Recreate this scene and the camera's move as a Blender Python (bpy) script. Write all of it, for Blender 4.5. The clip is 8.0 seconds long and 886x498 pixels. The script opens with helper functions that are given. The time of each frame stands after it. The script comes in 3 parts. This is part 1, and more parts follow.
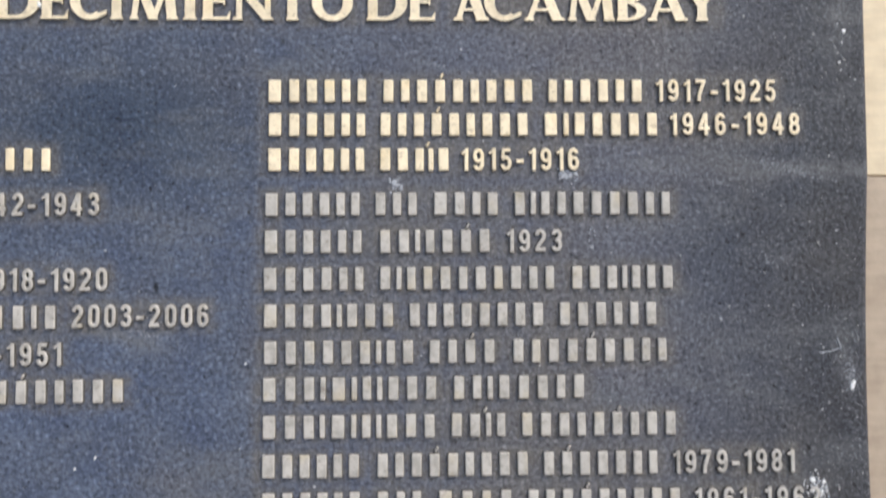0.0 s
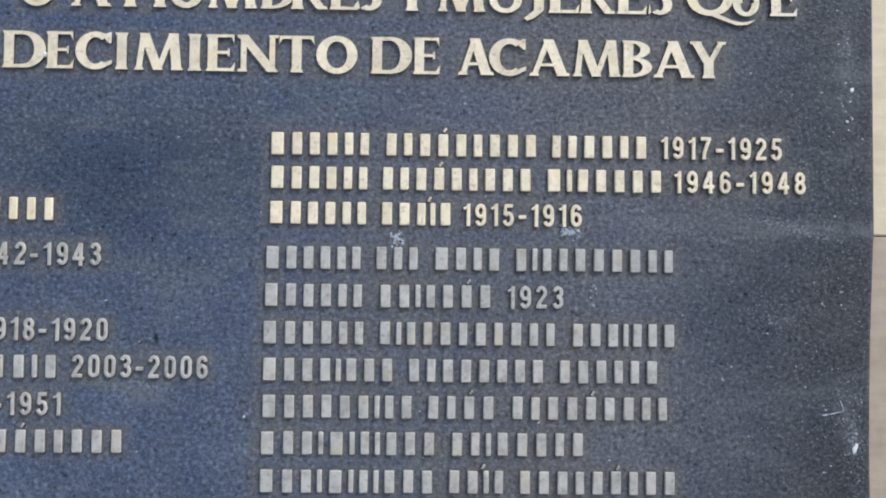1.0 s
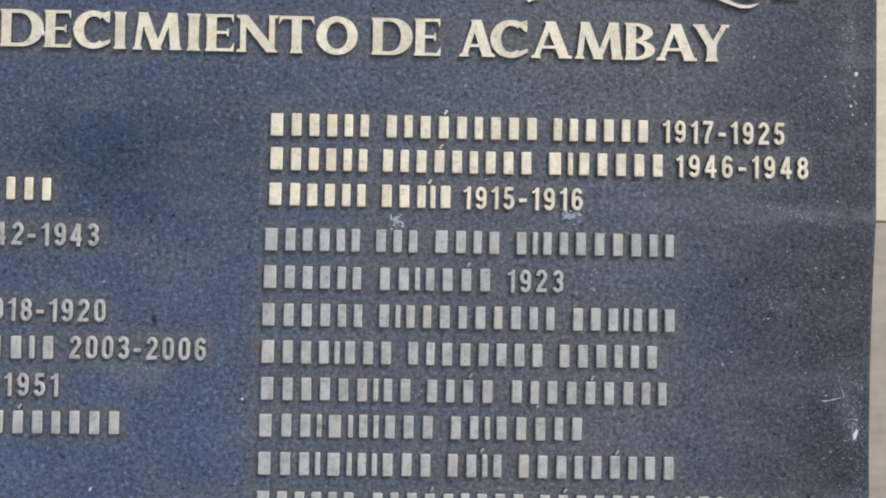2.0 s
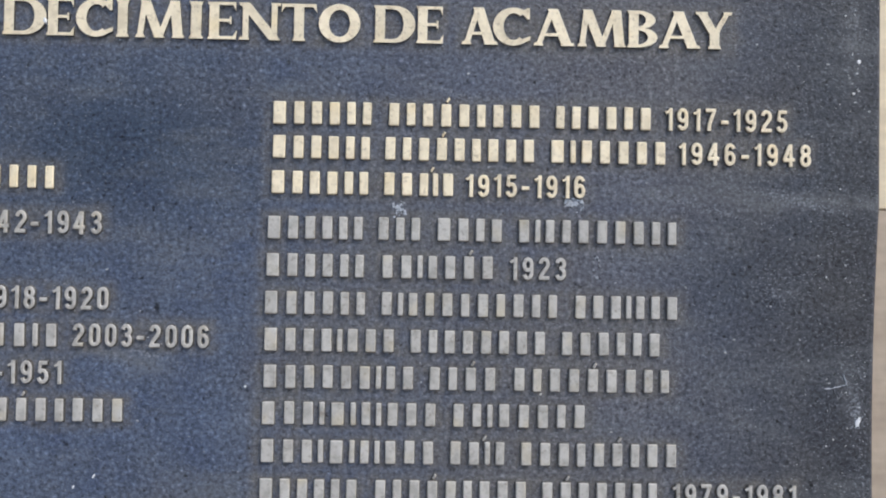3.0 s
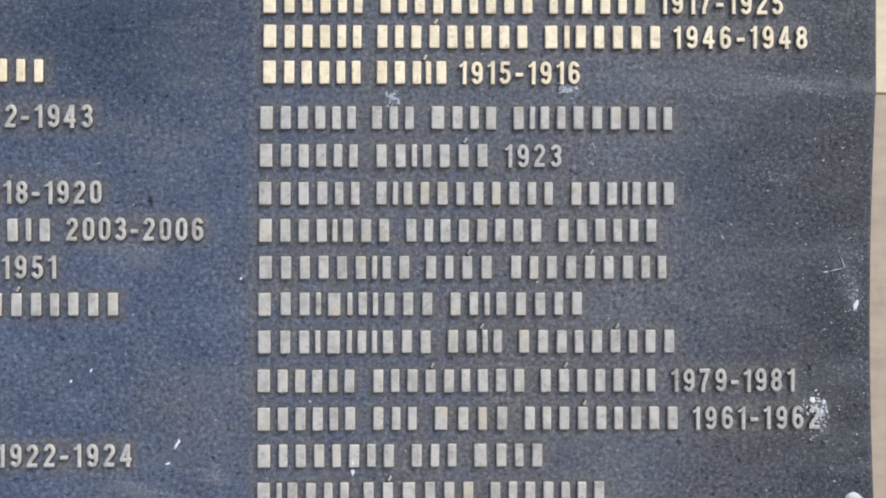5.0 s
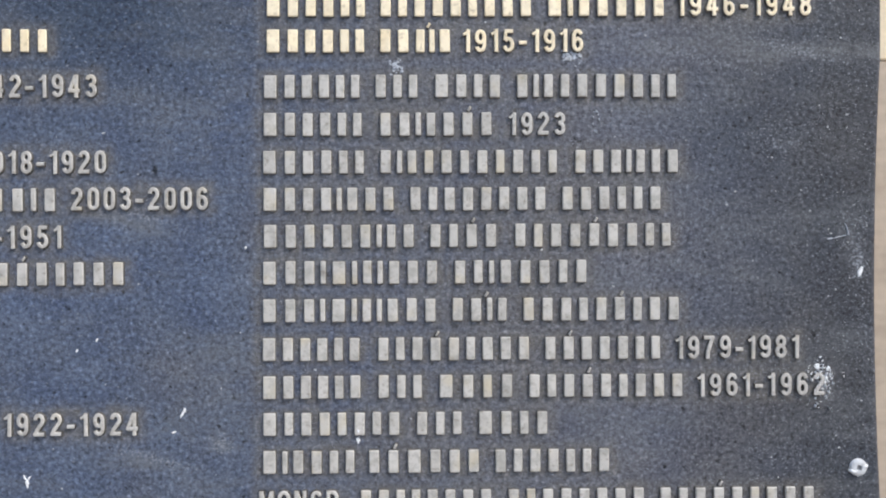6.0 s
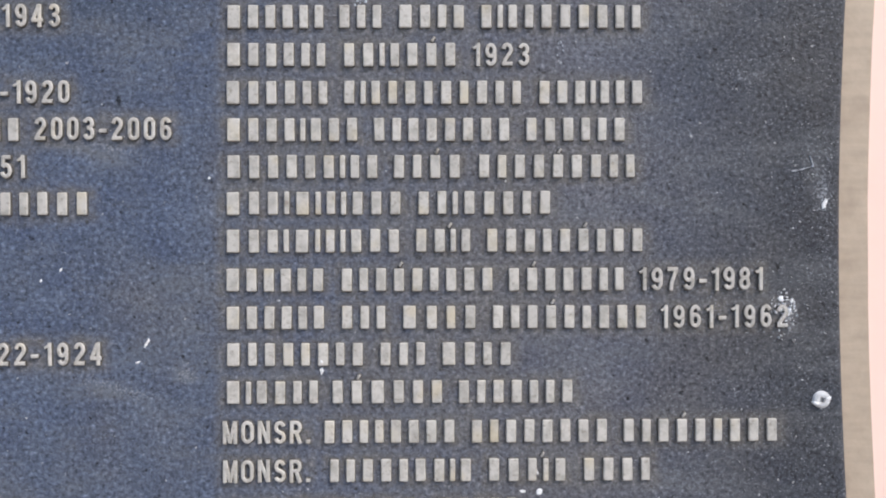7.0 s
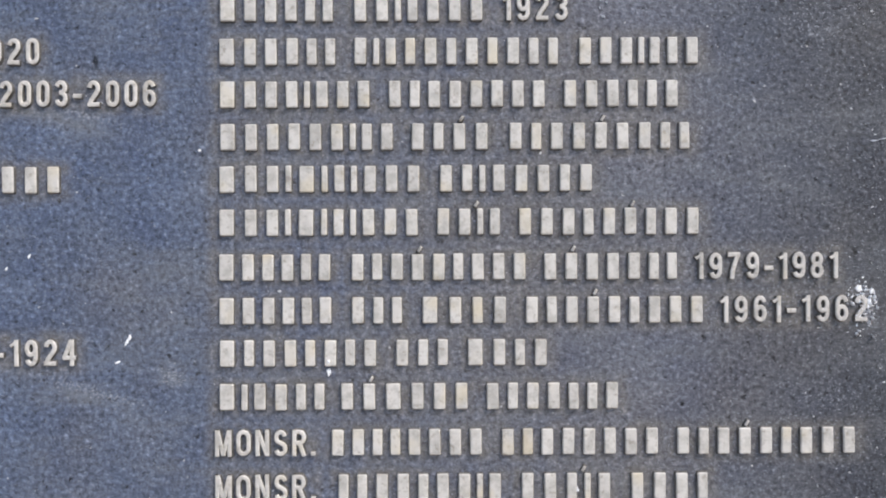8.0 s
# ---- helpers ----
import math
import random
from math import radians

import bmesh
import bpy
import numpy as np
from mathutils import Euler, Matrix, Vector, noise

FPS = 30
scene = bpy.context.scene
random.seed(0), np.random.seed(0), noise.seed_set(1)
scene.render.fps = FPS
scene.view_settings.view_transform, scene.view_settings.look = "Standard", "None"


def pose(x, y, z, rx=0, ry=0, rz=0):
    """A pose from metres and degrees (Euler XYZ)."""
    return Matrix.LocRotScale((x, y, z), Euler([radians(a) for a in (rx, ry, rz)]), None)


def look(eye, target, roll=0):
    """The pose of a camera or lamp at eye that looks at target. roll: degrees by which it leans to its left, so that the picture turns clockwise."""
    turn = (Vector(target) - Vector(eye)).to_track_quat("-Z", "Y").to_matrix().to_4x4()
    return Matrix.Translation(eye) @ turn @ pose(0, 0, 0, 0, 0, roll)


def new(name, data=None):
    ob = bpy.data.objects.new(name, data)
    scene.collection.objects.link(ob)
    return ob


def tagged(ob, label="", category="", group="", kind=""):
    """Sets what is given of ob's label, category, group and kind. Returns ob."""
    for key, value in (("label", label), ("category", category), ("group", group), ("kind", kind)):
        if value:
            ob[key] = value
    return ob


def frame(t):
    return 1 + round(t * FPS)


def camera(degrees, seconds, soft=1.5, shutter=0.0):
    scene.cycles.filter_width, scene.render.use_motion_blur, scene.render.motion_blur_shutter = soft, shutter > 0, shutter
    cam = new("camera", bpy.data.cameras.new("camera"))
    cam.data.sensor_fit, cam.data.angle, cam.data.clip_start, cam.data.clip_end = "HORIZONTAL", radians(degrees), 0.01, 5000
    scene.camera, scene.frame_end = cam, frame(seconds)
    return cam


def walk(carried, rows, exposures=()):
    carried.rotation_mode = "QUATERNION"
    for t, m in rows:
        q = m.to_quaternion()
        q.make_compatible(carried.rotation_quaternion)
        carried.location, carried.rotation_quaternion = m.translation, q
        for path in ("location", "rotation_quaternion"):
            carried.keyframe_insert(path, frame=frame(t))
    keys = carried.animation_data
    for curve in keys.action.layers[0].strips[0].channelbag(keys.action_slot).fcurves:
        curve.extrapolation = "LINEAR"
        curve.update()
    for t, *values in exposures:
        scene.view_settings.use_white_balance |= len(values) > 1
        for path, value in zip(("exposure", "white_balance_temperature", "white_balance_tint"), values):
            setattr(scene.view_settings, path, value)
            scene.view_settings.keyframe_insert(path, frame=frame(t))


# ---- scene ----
cam = camera(64.0, 8.0, soft=2.0, shutter=0.3)
walk(cam, [
    (0.0, pose(0.0879, -0.3819, 1.5485, 91.87, 0.38, -1.36)),
    (0.1, pose(0.0879, -0.3826, 1.5610, 92.05, 0.32, -1.31)),
    (0.2, pose(0.0880, -0.3831, 1.5724, 92.05, 0.25, -1.33)),
    (0.3, pose(0.0889, -0.3828, 1.5794, 91.93, -0.16, -1.27)),
    (0.5, pose(0.0909, -0.3829, 1.5748, 92.42, -0.44, -0.96)),
    (1.0, pose(0.0919, -0.3816, 1.5785, 91.83, -0.61, -0.71)),
    (1.5, pose(0.0922, -0.3795, 1.5762, 91.45, -0.89, -0.79)),
    (3.0, pose(0.0914, -0.3793, 1.5674, 91.15, -0.94, -0.63)),
    (3.5, pose(0.0912, -0.3791, 1.5619, 91.09, -0.66, -0.40)),
    (4.0, pose(0.0926, -0.3782, 1.5471, 90.73, -0.57, -0.32)),
    (4.5, pose(0.0929, -0.3771, 1.5306, 90.32, -0.23, -0.53)),
    (5.0, pose(0.0941, -0.3766, 1.5156, 90.04, 0.03, -0.67)),
    (5.2, pose(0.0941, -0.3766, 1.5130, 90.03, 0.03, -0.67)),
    (6.3, pose(0.0920, -0.3771, 1.4974, 89.65, 0.35, -0.55)),
    (6.5, pose(0.0920, -0.3771, 1.4965, 89.64, 0.35, -0.55)),
    (6.7, pose(0.0919, -0.3771, 1.4937, 89.64, 0.36, -0.55)),
    (6.8, pose(0.1016, -0.3774, 1.4802, 89.61, 0.36, -0.59)),
    (6.9, pose(0.1113, -0.3773, 1.4695, 89.36, 0.17, -0.49)),
    (7.0, pose(0.1123, -0.3774, 1.4667, 89.33, 0.17, -0.46)),
    (7.1, pose(0.1126, -0.3758, 1.4655, 89.23, 0.16, -0.40)),
    (7.2, pose(0.1133, -0.3647, 1.4653, 89.03, 0.19, -0.09)),
    (7.3, pose(0.1114, -0.3546, 1.4666, 88.57, 0.21, 0.03)),
    (7.4, pose(0.1095, -0.3450, 1.4643, 88.65, 0.27, 0.01)),
    (7.5, pose(0.1066, -0.3343, 1.4598, 89.39, 0.47, -0.12)),
    (8.0, pose(0.1027, -0.3276, 1.4565, 89.61, 0.26, -0.15)),
], exposures=[
    (0.0, 0.67, 6900, 11), (0.5, 0.20, 6450, 9), (1.0, 0.43, 6150, 8), (1.5, 0.40, 6200, 9), (3.0, 0.40, 6400, 10), (3.5, 0.65, 6450, 10),
    (4.5, 0.67, 6500, 10), (6.5, 0.66, 6600, 10), (7.0, 0.68, 6700, 12), (7.5, 0.83, 6650, 12), (8.0, 0.87, 6700, 12)])

# ---- light ----
world = bpy.data.worlds.new("overcast_sky")
scene.world = world
world.use_nodes = True
wn = world.node_tree
sky = wn.nodes.new("ShaderNodeTexSky")
sky.sky_type, sky.sun_disc = "NISHITA", False
sky.sun_elevation, sky.sun_rotation = radians(50), radians(140)
wn.links.new(sky.outputs["Color"], wn.nodes["Background"].inputs["Color"])
wn.nodes["Background"].inputs["Strength"].default_value = 0.12
sun = new("sun", bpy.data.lights.new("sun", "SUN"))
sun.data.energy, sun.data.angle, sun.data.color = 1.95, radians(14), (1.0, 0.95, 0.88)
sun.matrix_basis = look((2.4, -2.0, 4.9), (0.0, 0.0, 1.5))


# ---- materials ----
def material(name, rough=0.6, metal=0.0):
    m = bpy.data.materials.new(name)
    m.use_nodes = True
    b = m.node_tree.nodes["Principled BSDF"]
    b.inputs["Roughness"].default_value, b.inputs["Metallic"].default_value = rough, metal
    return m, m.node_tree, b


def add(nt, kind, **sets):
    n = nt.nodes.new(kind)
    for key, value in sets.items():
        n.inputs[key.replace("_", " ")].default_value = value
    return n


def noise_at(nt, scale, detail=3.0, rough=0.55):
    c = nt.nodes.new("ShaderNodeNewGeometry")
    n = add(nt, "ShaderNodeTexNoise", Scale=scale, Detail=detail, Roughness=rough)
    nt.links.new(c.outputs["Position"], n.inputs["Vector"])
    return n.outputs["Fac"]


def ramp(nt, fac, *stops):
    r = nt.nodes.new("ShaderNodeValToRGB")
    while len(r.color_ramp.elements) < len(stops):
        r.color_ramp.elements.new(0.5)
    for e, (at, c) in zip(r.color_ramp.elements, stops):
        e.position, e.color = at, (*c, 1)
    nt.links.new(fac, r.inputs["Fac"])
    return r.outputs["Color"]


def mix(nt, fac, a, b, mode="MIX"):
    m = nt.nodes.new("ShaderNodeMix")
    m.data_type, m.blend_type = "RGBA", mode
    for value, socket in ((fac, m.inputs[0]), (a, m.inputs[6]), (b, m.inputs[7])):
        if isinstance(value, (int, float)):
            socket.default_value = value
        elif isinstance(value, tuple):
            socket.default_value = (*value, 1)
        else:
            nt.links.new(value, socket)
    return m.outputs[2]


def bump(nt, b, height, strength, distance, normal=None):
    n = add(nt, "ShaderNodeBump", Strength=strength, Distance=distance)
    nt.links.new(height, n.inputs["Height"])
    if normal:
        nt.links.new(normal, n.inputs["Normal"])
    nt.links.new(n.outputs["Normal"], b.inputs["Normal"])
    return n.outputs["Normal"]


def grey(v):
    return (v, v, v)


def painted_casting():
    """Dark blue paint over a sand-cast plate, rubbed brownish round the lettering."""
    m, nt, b = material("blue_painted_casting", 0.42)
    fine, mid, large = noise_at(nt, 430, 3.5, 0.68), noise_at(nt, 240, 4, 0.6), noise_at(nt, 11, 4)
    fg, fm = nt.nodes.new("ShaderNodeNewGeometry"), add(nt, "ShaderNodeMapping", Rotation=(0, radians(14), 0), Scale=(0.85, 1, 1.15))
    nt.links.new(fg.outputs["Position"], fm.inputs["Vector"])
    flaky = add(nt, "ShaderNodeTexNoise", Scale=420.0, Detail=2.0, Roughness=0.55, Distortion=0.3)
    nt.links.new(fm.outputs["Vector"], flaky.inputs["Vector"])
    flake = flaky.outputs["Fac"]
    rightward = nt.nodes.new("ShaderNodeAttribute")
    rightward.attribute_name = "rightward"
    blue = ramp(nt, large, (0.34, (0.080, 0.107, 0.177)), (0.52, (0.095, 0.117, 0.169)), (0.68, (0.112, 0.122, 0.153)))
    slate = ramp(nt, large, (0.34, (0.110, 0.120, 0.155)), (0.62, (0.124, 0.125, 0.141)))
    # darker colour that takes over towards the right edge
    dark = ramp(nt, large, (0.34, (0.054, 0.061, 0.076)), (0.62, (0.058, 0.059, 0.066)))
    hue = mix(nt, ramp(nt, rightward.outputs["Fac"], (0.0, grey(0)), (0.6, grey(1))), blue, slate)
    navy = nt.nodes.new("ShaderNodeAttribute")
    navy.attribute_name = "navy"
    hue = mix(nt, navy.outputs["Fac"], hue, (0.040, 0.058, 0.092))
    hue = mix(nt, ramp(nt, rightward.outputs["Fac"], (0.68, grey(0)), (0.98, grey(1))), hue, dark)
    grain = ramp(nt, fine, (0.30, grey(0.22)), (0.43, grey(0.78)), (0.56, grey(1.06)), (0.66, (1.7, 1.7, 1.68)), (0.78, (3.0, 2.95, 2.9)))
    base = mix(nt, 0.85, hue, grain, "MULTIPLY")
    flakes = ramp(nt, flake, (0.28, grey(0.35)), (0.40, grey(0.86)), (0.56, grey(1.05)), (0.66, (1.45, 1.45, 1.42)), (0.76, (2.2, 2.2, 2.1)))
    base = mix(nt, 0.8, base, flakes, "MULTIPLY")
    pits = ramp(nt, mid, (0.32, grey(0.12)), (0.385, grey(1.0)))
    base = mix(nt, 1.0, base, pits, "MULTIPLY")
    pocks = ramp(nt, noise_at(nt, 95, 2.5, 0.6), (0.25, grey(0.2)), (0.31, grey(1.0)))
    base = mix(nt, 1.0, base, pocks, "MULTIPLY")
    blotch = ramp(nt, noise_at(nt, 34, 4, 0.62), (0.32, (0.84, 0.85, 0.90)), (0.52, grey(1.0)), (0.70, (1.20, 1.18, 1.14)))
    base = mix(nt, 1.0, base, blotch, "MULTIPLY")
    g, st = nt.nodes.new("ShaderNodeNewGeometry"), add(nt, "ShaderNodeMapping", Scale=(14, 1, 46))
    nt.links.new(g.outputs["Position"], st.inputs["Vector"])
    smudge = add(nt, "ShaderNodeTexNoise", Scale=1.0, Detail=6.0, Roughness=0.7)
    nt.links.new(st.outputs["Vector"], smudge.inputs["Vector"])
    base = mix(nt, ramp(nt, smudge.outputs["Fac"], (0.50, grey(0.0)), (0.72, grey(0.55))), base, mix(nt, 0.7, (0.150, 0.158, 0.170), grain, "MULTIPLY"))
    chalk = nt.nodes.new("ShaderNodeAttribute")
    chalk.attribute_name = "chalk"
    veil = nt.nodes.new("ShaderNodeMath")
    veil.operation = "MULTIPLY"
    nt.links.new(chalk.outputs["Fac"], veil.inputs[0])
    nt.links.new(ramp(nt, smudge.outputs["Fac"], (0.36, grey(0.05)), (0.62, grey(0.85))), veil.inputs[1])
    base = mix(nt, veil.outputs[0], base, mix(nt, 0.6, (0.185, 0.190, 0.198), grain, "MULTIPLY"))
    a = nt.nodes.new("ShaderNodeAttribute")
    a.attribute_name = "rubbed"
    rub = nt.nodes.new("ShaderNodeMath")
    rub.operation = "MULTIPLY"
    nt.links.new(a.outputs["Fac"], rub.inputs[0])
    nt.links.new(ramp(nt, noise_at(nt, 90, 4), (0.3, grey(0.15)), (0.65, grey(0.85))), rub.inputs[1])
    base = mix(nt, rub.outputs[0], base, mix(nt, 0.8, (0.148, 0.138, 0.128), grain, "MULTIPLY"))
    scuff = nt.nodes.new("ShaderNodeAttribute")
    scuff.attribute_name = "scuffed"
    near = nt.nodes.new("ShaderNodeMath")
    near.operation = "MULTIPLY_ADD"
    near.inputs[1].default_value = 0.16
    nt.links.new(scuff.outputs["Fac"], near.inputs[0])
    chips = add(nt, "ShaderNodeTexNoise", Scale=820.0, Detail=3.0, Roughness=0.65, Distortion=0.4)
    nt.links.new(fm.outputs["Vector"], chips.inputs["Vector"])
    nt.links.new(chips.outputs["Fac"], near.inputs[2])
    base = mix(nt, ramp(nt, near.outputs[0], (0.615, grey(0.0)), (0.74, grey(0.75))), base, (0.31, 0.33, 0.37))
    nt.links.new(base, b.inputs["Base Color"])
    b.inputs["Specular IOR Level"].default_value = 0.22
    nt.links.new(ramp(nt, noise_at(nt, 40, 3), (0.3, grey(0.46)), (0.7, grey(0.66))), b.inputs["Roughness"])
    n = bump(nt, b, noise_at(nt, 60, 3), 0.35, 0.0012)
    n = bump(nt, b, mid, 0.45, 0.0009, n)
    n = bump(nt, b, flake, 0.5, 0.0006, n)
    bump(nt, b, fine, 0.6, 0.0006, n)
    return m


def lettering(name, light, dark, warm):
    """Bare cast metal on the raised lettering, dulled unevenly."""
    m, nt, b = material(name, 0.48, 0.0)
    o = nt.nodes.new("ShaderNodeObjectInfo")
    base = ramp(nt, noise_at(nt, 160, 4, 0.65), (0.36, dark), (0.56, light))
    dirt = ramp(nt, noise_at(nt, 420, 3, 0.6), (0.33, (0.55, 0.51, 0.46)), (0.43, grey(1.0)))
    base = mix(nt, 0.6, base, dirt, "MULTIPLY")
    tone = ramp(nt, o.outputs["Random"], (0.0, grey(0.90)), (1.0, grey(1.06)))
    base = mix(nt, 1.0, base, tone, "MULTIPLY")
    base = mix(nt, ramp(nt, noise_at(nt, 45, 2), (0.56, grey(0)), (0.72, grey(0.6))), base, warm)
    nt.links.new(base, b.inputs["Base Color"])
    bump(nt, b, noise_at(nt, 500, 3), 0.3, 0.0004)
    return m


def stone(name, pale, dull):
    m, nt, b = material(name, 0.7)
    base = ramp(nt, noise_at(nt, 60, 5, 0.6), (0.3, dull), (0.7, pale))
    streaks = add(nt, "ShaderNodeTexNoise", Scale=25.0, Detail=4.0)
    g, s = nt.nodes.new("ShaderNodeNewGeometry"), add(nt, "ShaderNodeMapping", Scale=(1, 1, 9))
    nt.links.new(g.outputs["Position"], s.inputs["Vector"])
    nt.links.new(s.outputs["Vector"], streaks.inputs["Vector"])
    base = mix(nt, 0.6, base, ramp(nt, streaks.outputs["Fac"], (0.35, grey(0.86)), (0.6, grey(1.03))), "MULTIPLY")
    nt.links.new(base, b.inputs["Base Color"])
    bump(nt, b, noise_at(nt, 220, 4), 0.3, 0.0006)
    return m


def plain(name, colour, rough=0.6, spread=0.12, scale=60, metal=0.0):
    m, nt, b = material(name, rough, metal)
    lo, hi = (tuple(c * (1 - spread) for c in colour), tuple(min(1, c * (1 + spread)) for c in colour))
    nt.links.new(ramp(nt, noise_at(nt, scale, 4), (0.3, lo), (0.7, hi)), b.inputs["Base Color"])
    bump(nt, b, noise_at(nt, scale * 4, 3), 0.2, 0.0006)
    return m


PAINT = painted_casting()
GOLD = lettering("pale_brass", (0.96, 0.83, 0.60), (0.80, 0.68, 0.48), (0.93, 0.75, 0.45))
DULL = lettering("dulled_brass", (0.55, 0.525, 0.485), (0.40, 0.38, 0.345), (0.56, 0.48, 0.33))
SIDES = plain("grimy_painted_sides", (0.085, 0.079, 0.073), 0.6, 0.4, 500)
STONE_PALE = stone("pale_stone", (0.86, 0.73, 0.52), (0.74, 0.61, 0.43))
STONE_DULL = stone("dull_stone", (0.54, 0.44, 0.34), (0.42, 0.335, 0.255))
PLASTER = plain("pink_plaster", (0.93, 0.70, 0.62), 0.85, 0.05, 12)
WHITE = plain("white_paint", (0.82, 0.83, 0.84), 0.4, 0.08, 300)
FLECK = plain("pale_flecks", (0.48, 0.49, 0.50), 0.6, 0.4, 900)
SMEAR = plain("white_smear", (0.46, 0.49, 0.54), 0.7, 0.3, 700)
SCREW = plain("zinc_screw", (0.58, 0.59, 0.60), 0.38, 0.15, 400)
SOCKET = plain("dark_socket", (0.24, 0.24, 0.25), 0.6, 0.3, 500)
EDGE_STRIP = plain("dark_edge", (0.035, 0.034, 0.033), 0.7, 0.4, 400)
PAVING = plain("grey_paving", (0.32, 0.30, 0.28), 0.85, 0.2, 3)


# ---- building helpers ----
def part(name, bm, mat, parent=None, label=""):
    me = bpy.data.meshes.new(name)
    bm.to_mesh(me)
    bm.free()
    me.materials.append(mat)
    return hang(name, me, parent, label)


def hang(name, me, parent=None, label=""):
    ob = new(name, me)
    if parent:
        ob.parent = parent
    if label:
        tagged(ob, label)
    return ob


def prism(bm, ring, front, back):
    """A block over a flat outline in x and z, from y = front to y = back."""
    a = [bm.verts.new((x, front, z)) for x, z in ring]
    c = [bm.verts.new((x, back, z)) for x, z in ring]
    faces = [bm.faces.new(a), bm.faces.new(c[::-1])]
    n = len(ring)
    faces += [bm.faces.new((a[i], c[i], c[(i + 1) % n], a[(i + 1) % n])) for i in range(n)]
    return faces


def settle(bm):
    bmesh.ops.recalc_face_normals(bm, faces=bm.faces[:])
    return bm


# ---- setting ----
PANEL_LEFT, PANEL_TOP, PANEL_LOW, SEAM = -0.30, 1.80, 1.25, 1.5985


def panel_edge(z):
    """The slightly bowed right edge of the castings."""
    return 0.3317 if z > SEAM else 0.3283 + 0.21 * (z - 1.475) ** 2


def box(name, x0, x1, y0, y1, z0, z1, mat, bevel=0.0, parent=None, label=""):
    bm = bmesh.new()
    bmesh.ops.create_cube(bm, size=1)
    for v in bm.verts:
        v.co = ((x0 + x1) / 2 + v.co.x * (x1 - x0), (y0 + y1) / 2 + v.co.y * (y1 - y0), (z0 + z1) / 2 + v.co.z * (z1 - z0))
    if bevel:
        bmesh.ops.bevel(bm, geom=bm.edges[:], offset=bevel, segments=2, affect="EDGES")
    return part(name, bm, mat, parent, label)


tagged(box("ground", -400, 400, -400, 400, -0.2, 0.0, PAVING), "grey paved ground in front of the wall", "ground", kind="structure")
tagged(box("wall_north", -3.0, 3.2, 0.031, 0.23, 0.0, 3.4, PLASTER), "pale pink painted plaster wall", "wall", kind="structure")


def stone_slab(z0, z1, mat, label):
    """A backing slab with a hand-cut right edge that follows the castings."""
    bm = bmesh.new()
    steps = 14
    right = [(0.0201 + panel_edge(z0 + (z1 - z0) * i / steps) + 0.0004 * noise.noise((3.1, 0, 40 * (z0 + (z1 - z0) * i / steps))),
              z0 + (z1 - z0) * i / steps) for i in range(steps + 1)]
    outline = [(-0.34, z1), (-0.34, z0)] + right
    prism(bm, outline, 0.009, 0.0315)
    settle(bm)
    bmesh.ops.bevel(bm, geom=[e for e in bm.edges if abs(e.verts[0].co.y - 0.009) < 1e-5 and abs(e.verts[1].co.y - 0.009) < 1e-5],
                    offset=0.0007, segments=2, affect="EDGES")
    return tagged(part("stone_slab", bm, mat), label, "stone slab", group="backing slabs of the plaque", kind="thing")


stone_slab(1.6012, 1.86, STONE_PALE, "pale cream stone backing slab behind the plaque")
stone_slab(1.20, 1.6005, STONE_DULL, "dull beige stone backing slab behind the plaque")

# ---- the plaque ----
plaque = tagged(new("memorial_plaque"), "dark blue cast metal plaque with raised pale lettering", "plaque")
worn = []  # boxes of lettering, round which the paint is rubbed: x0, x1, z0, z1


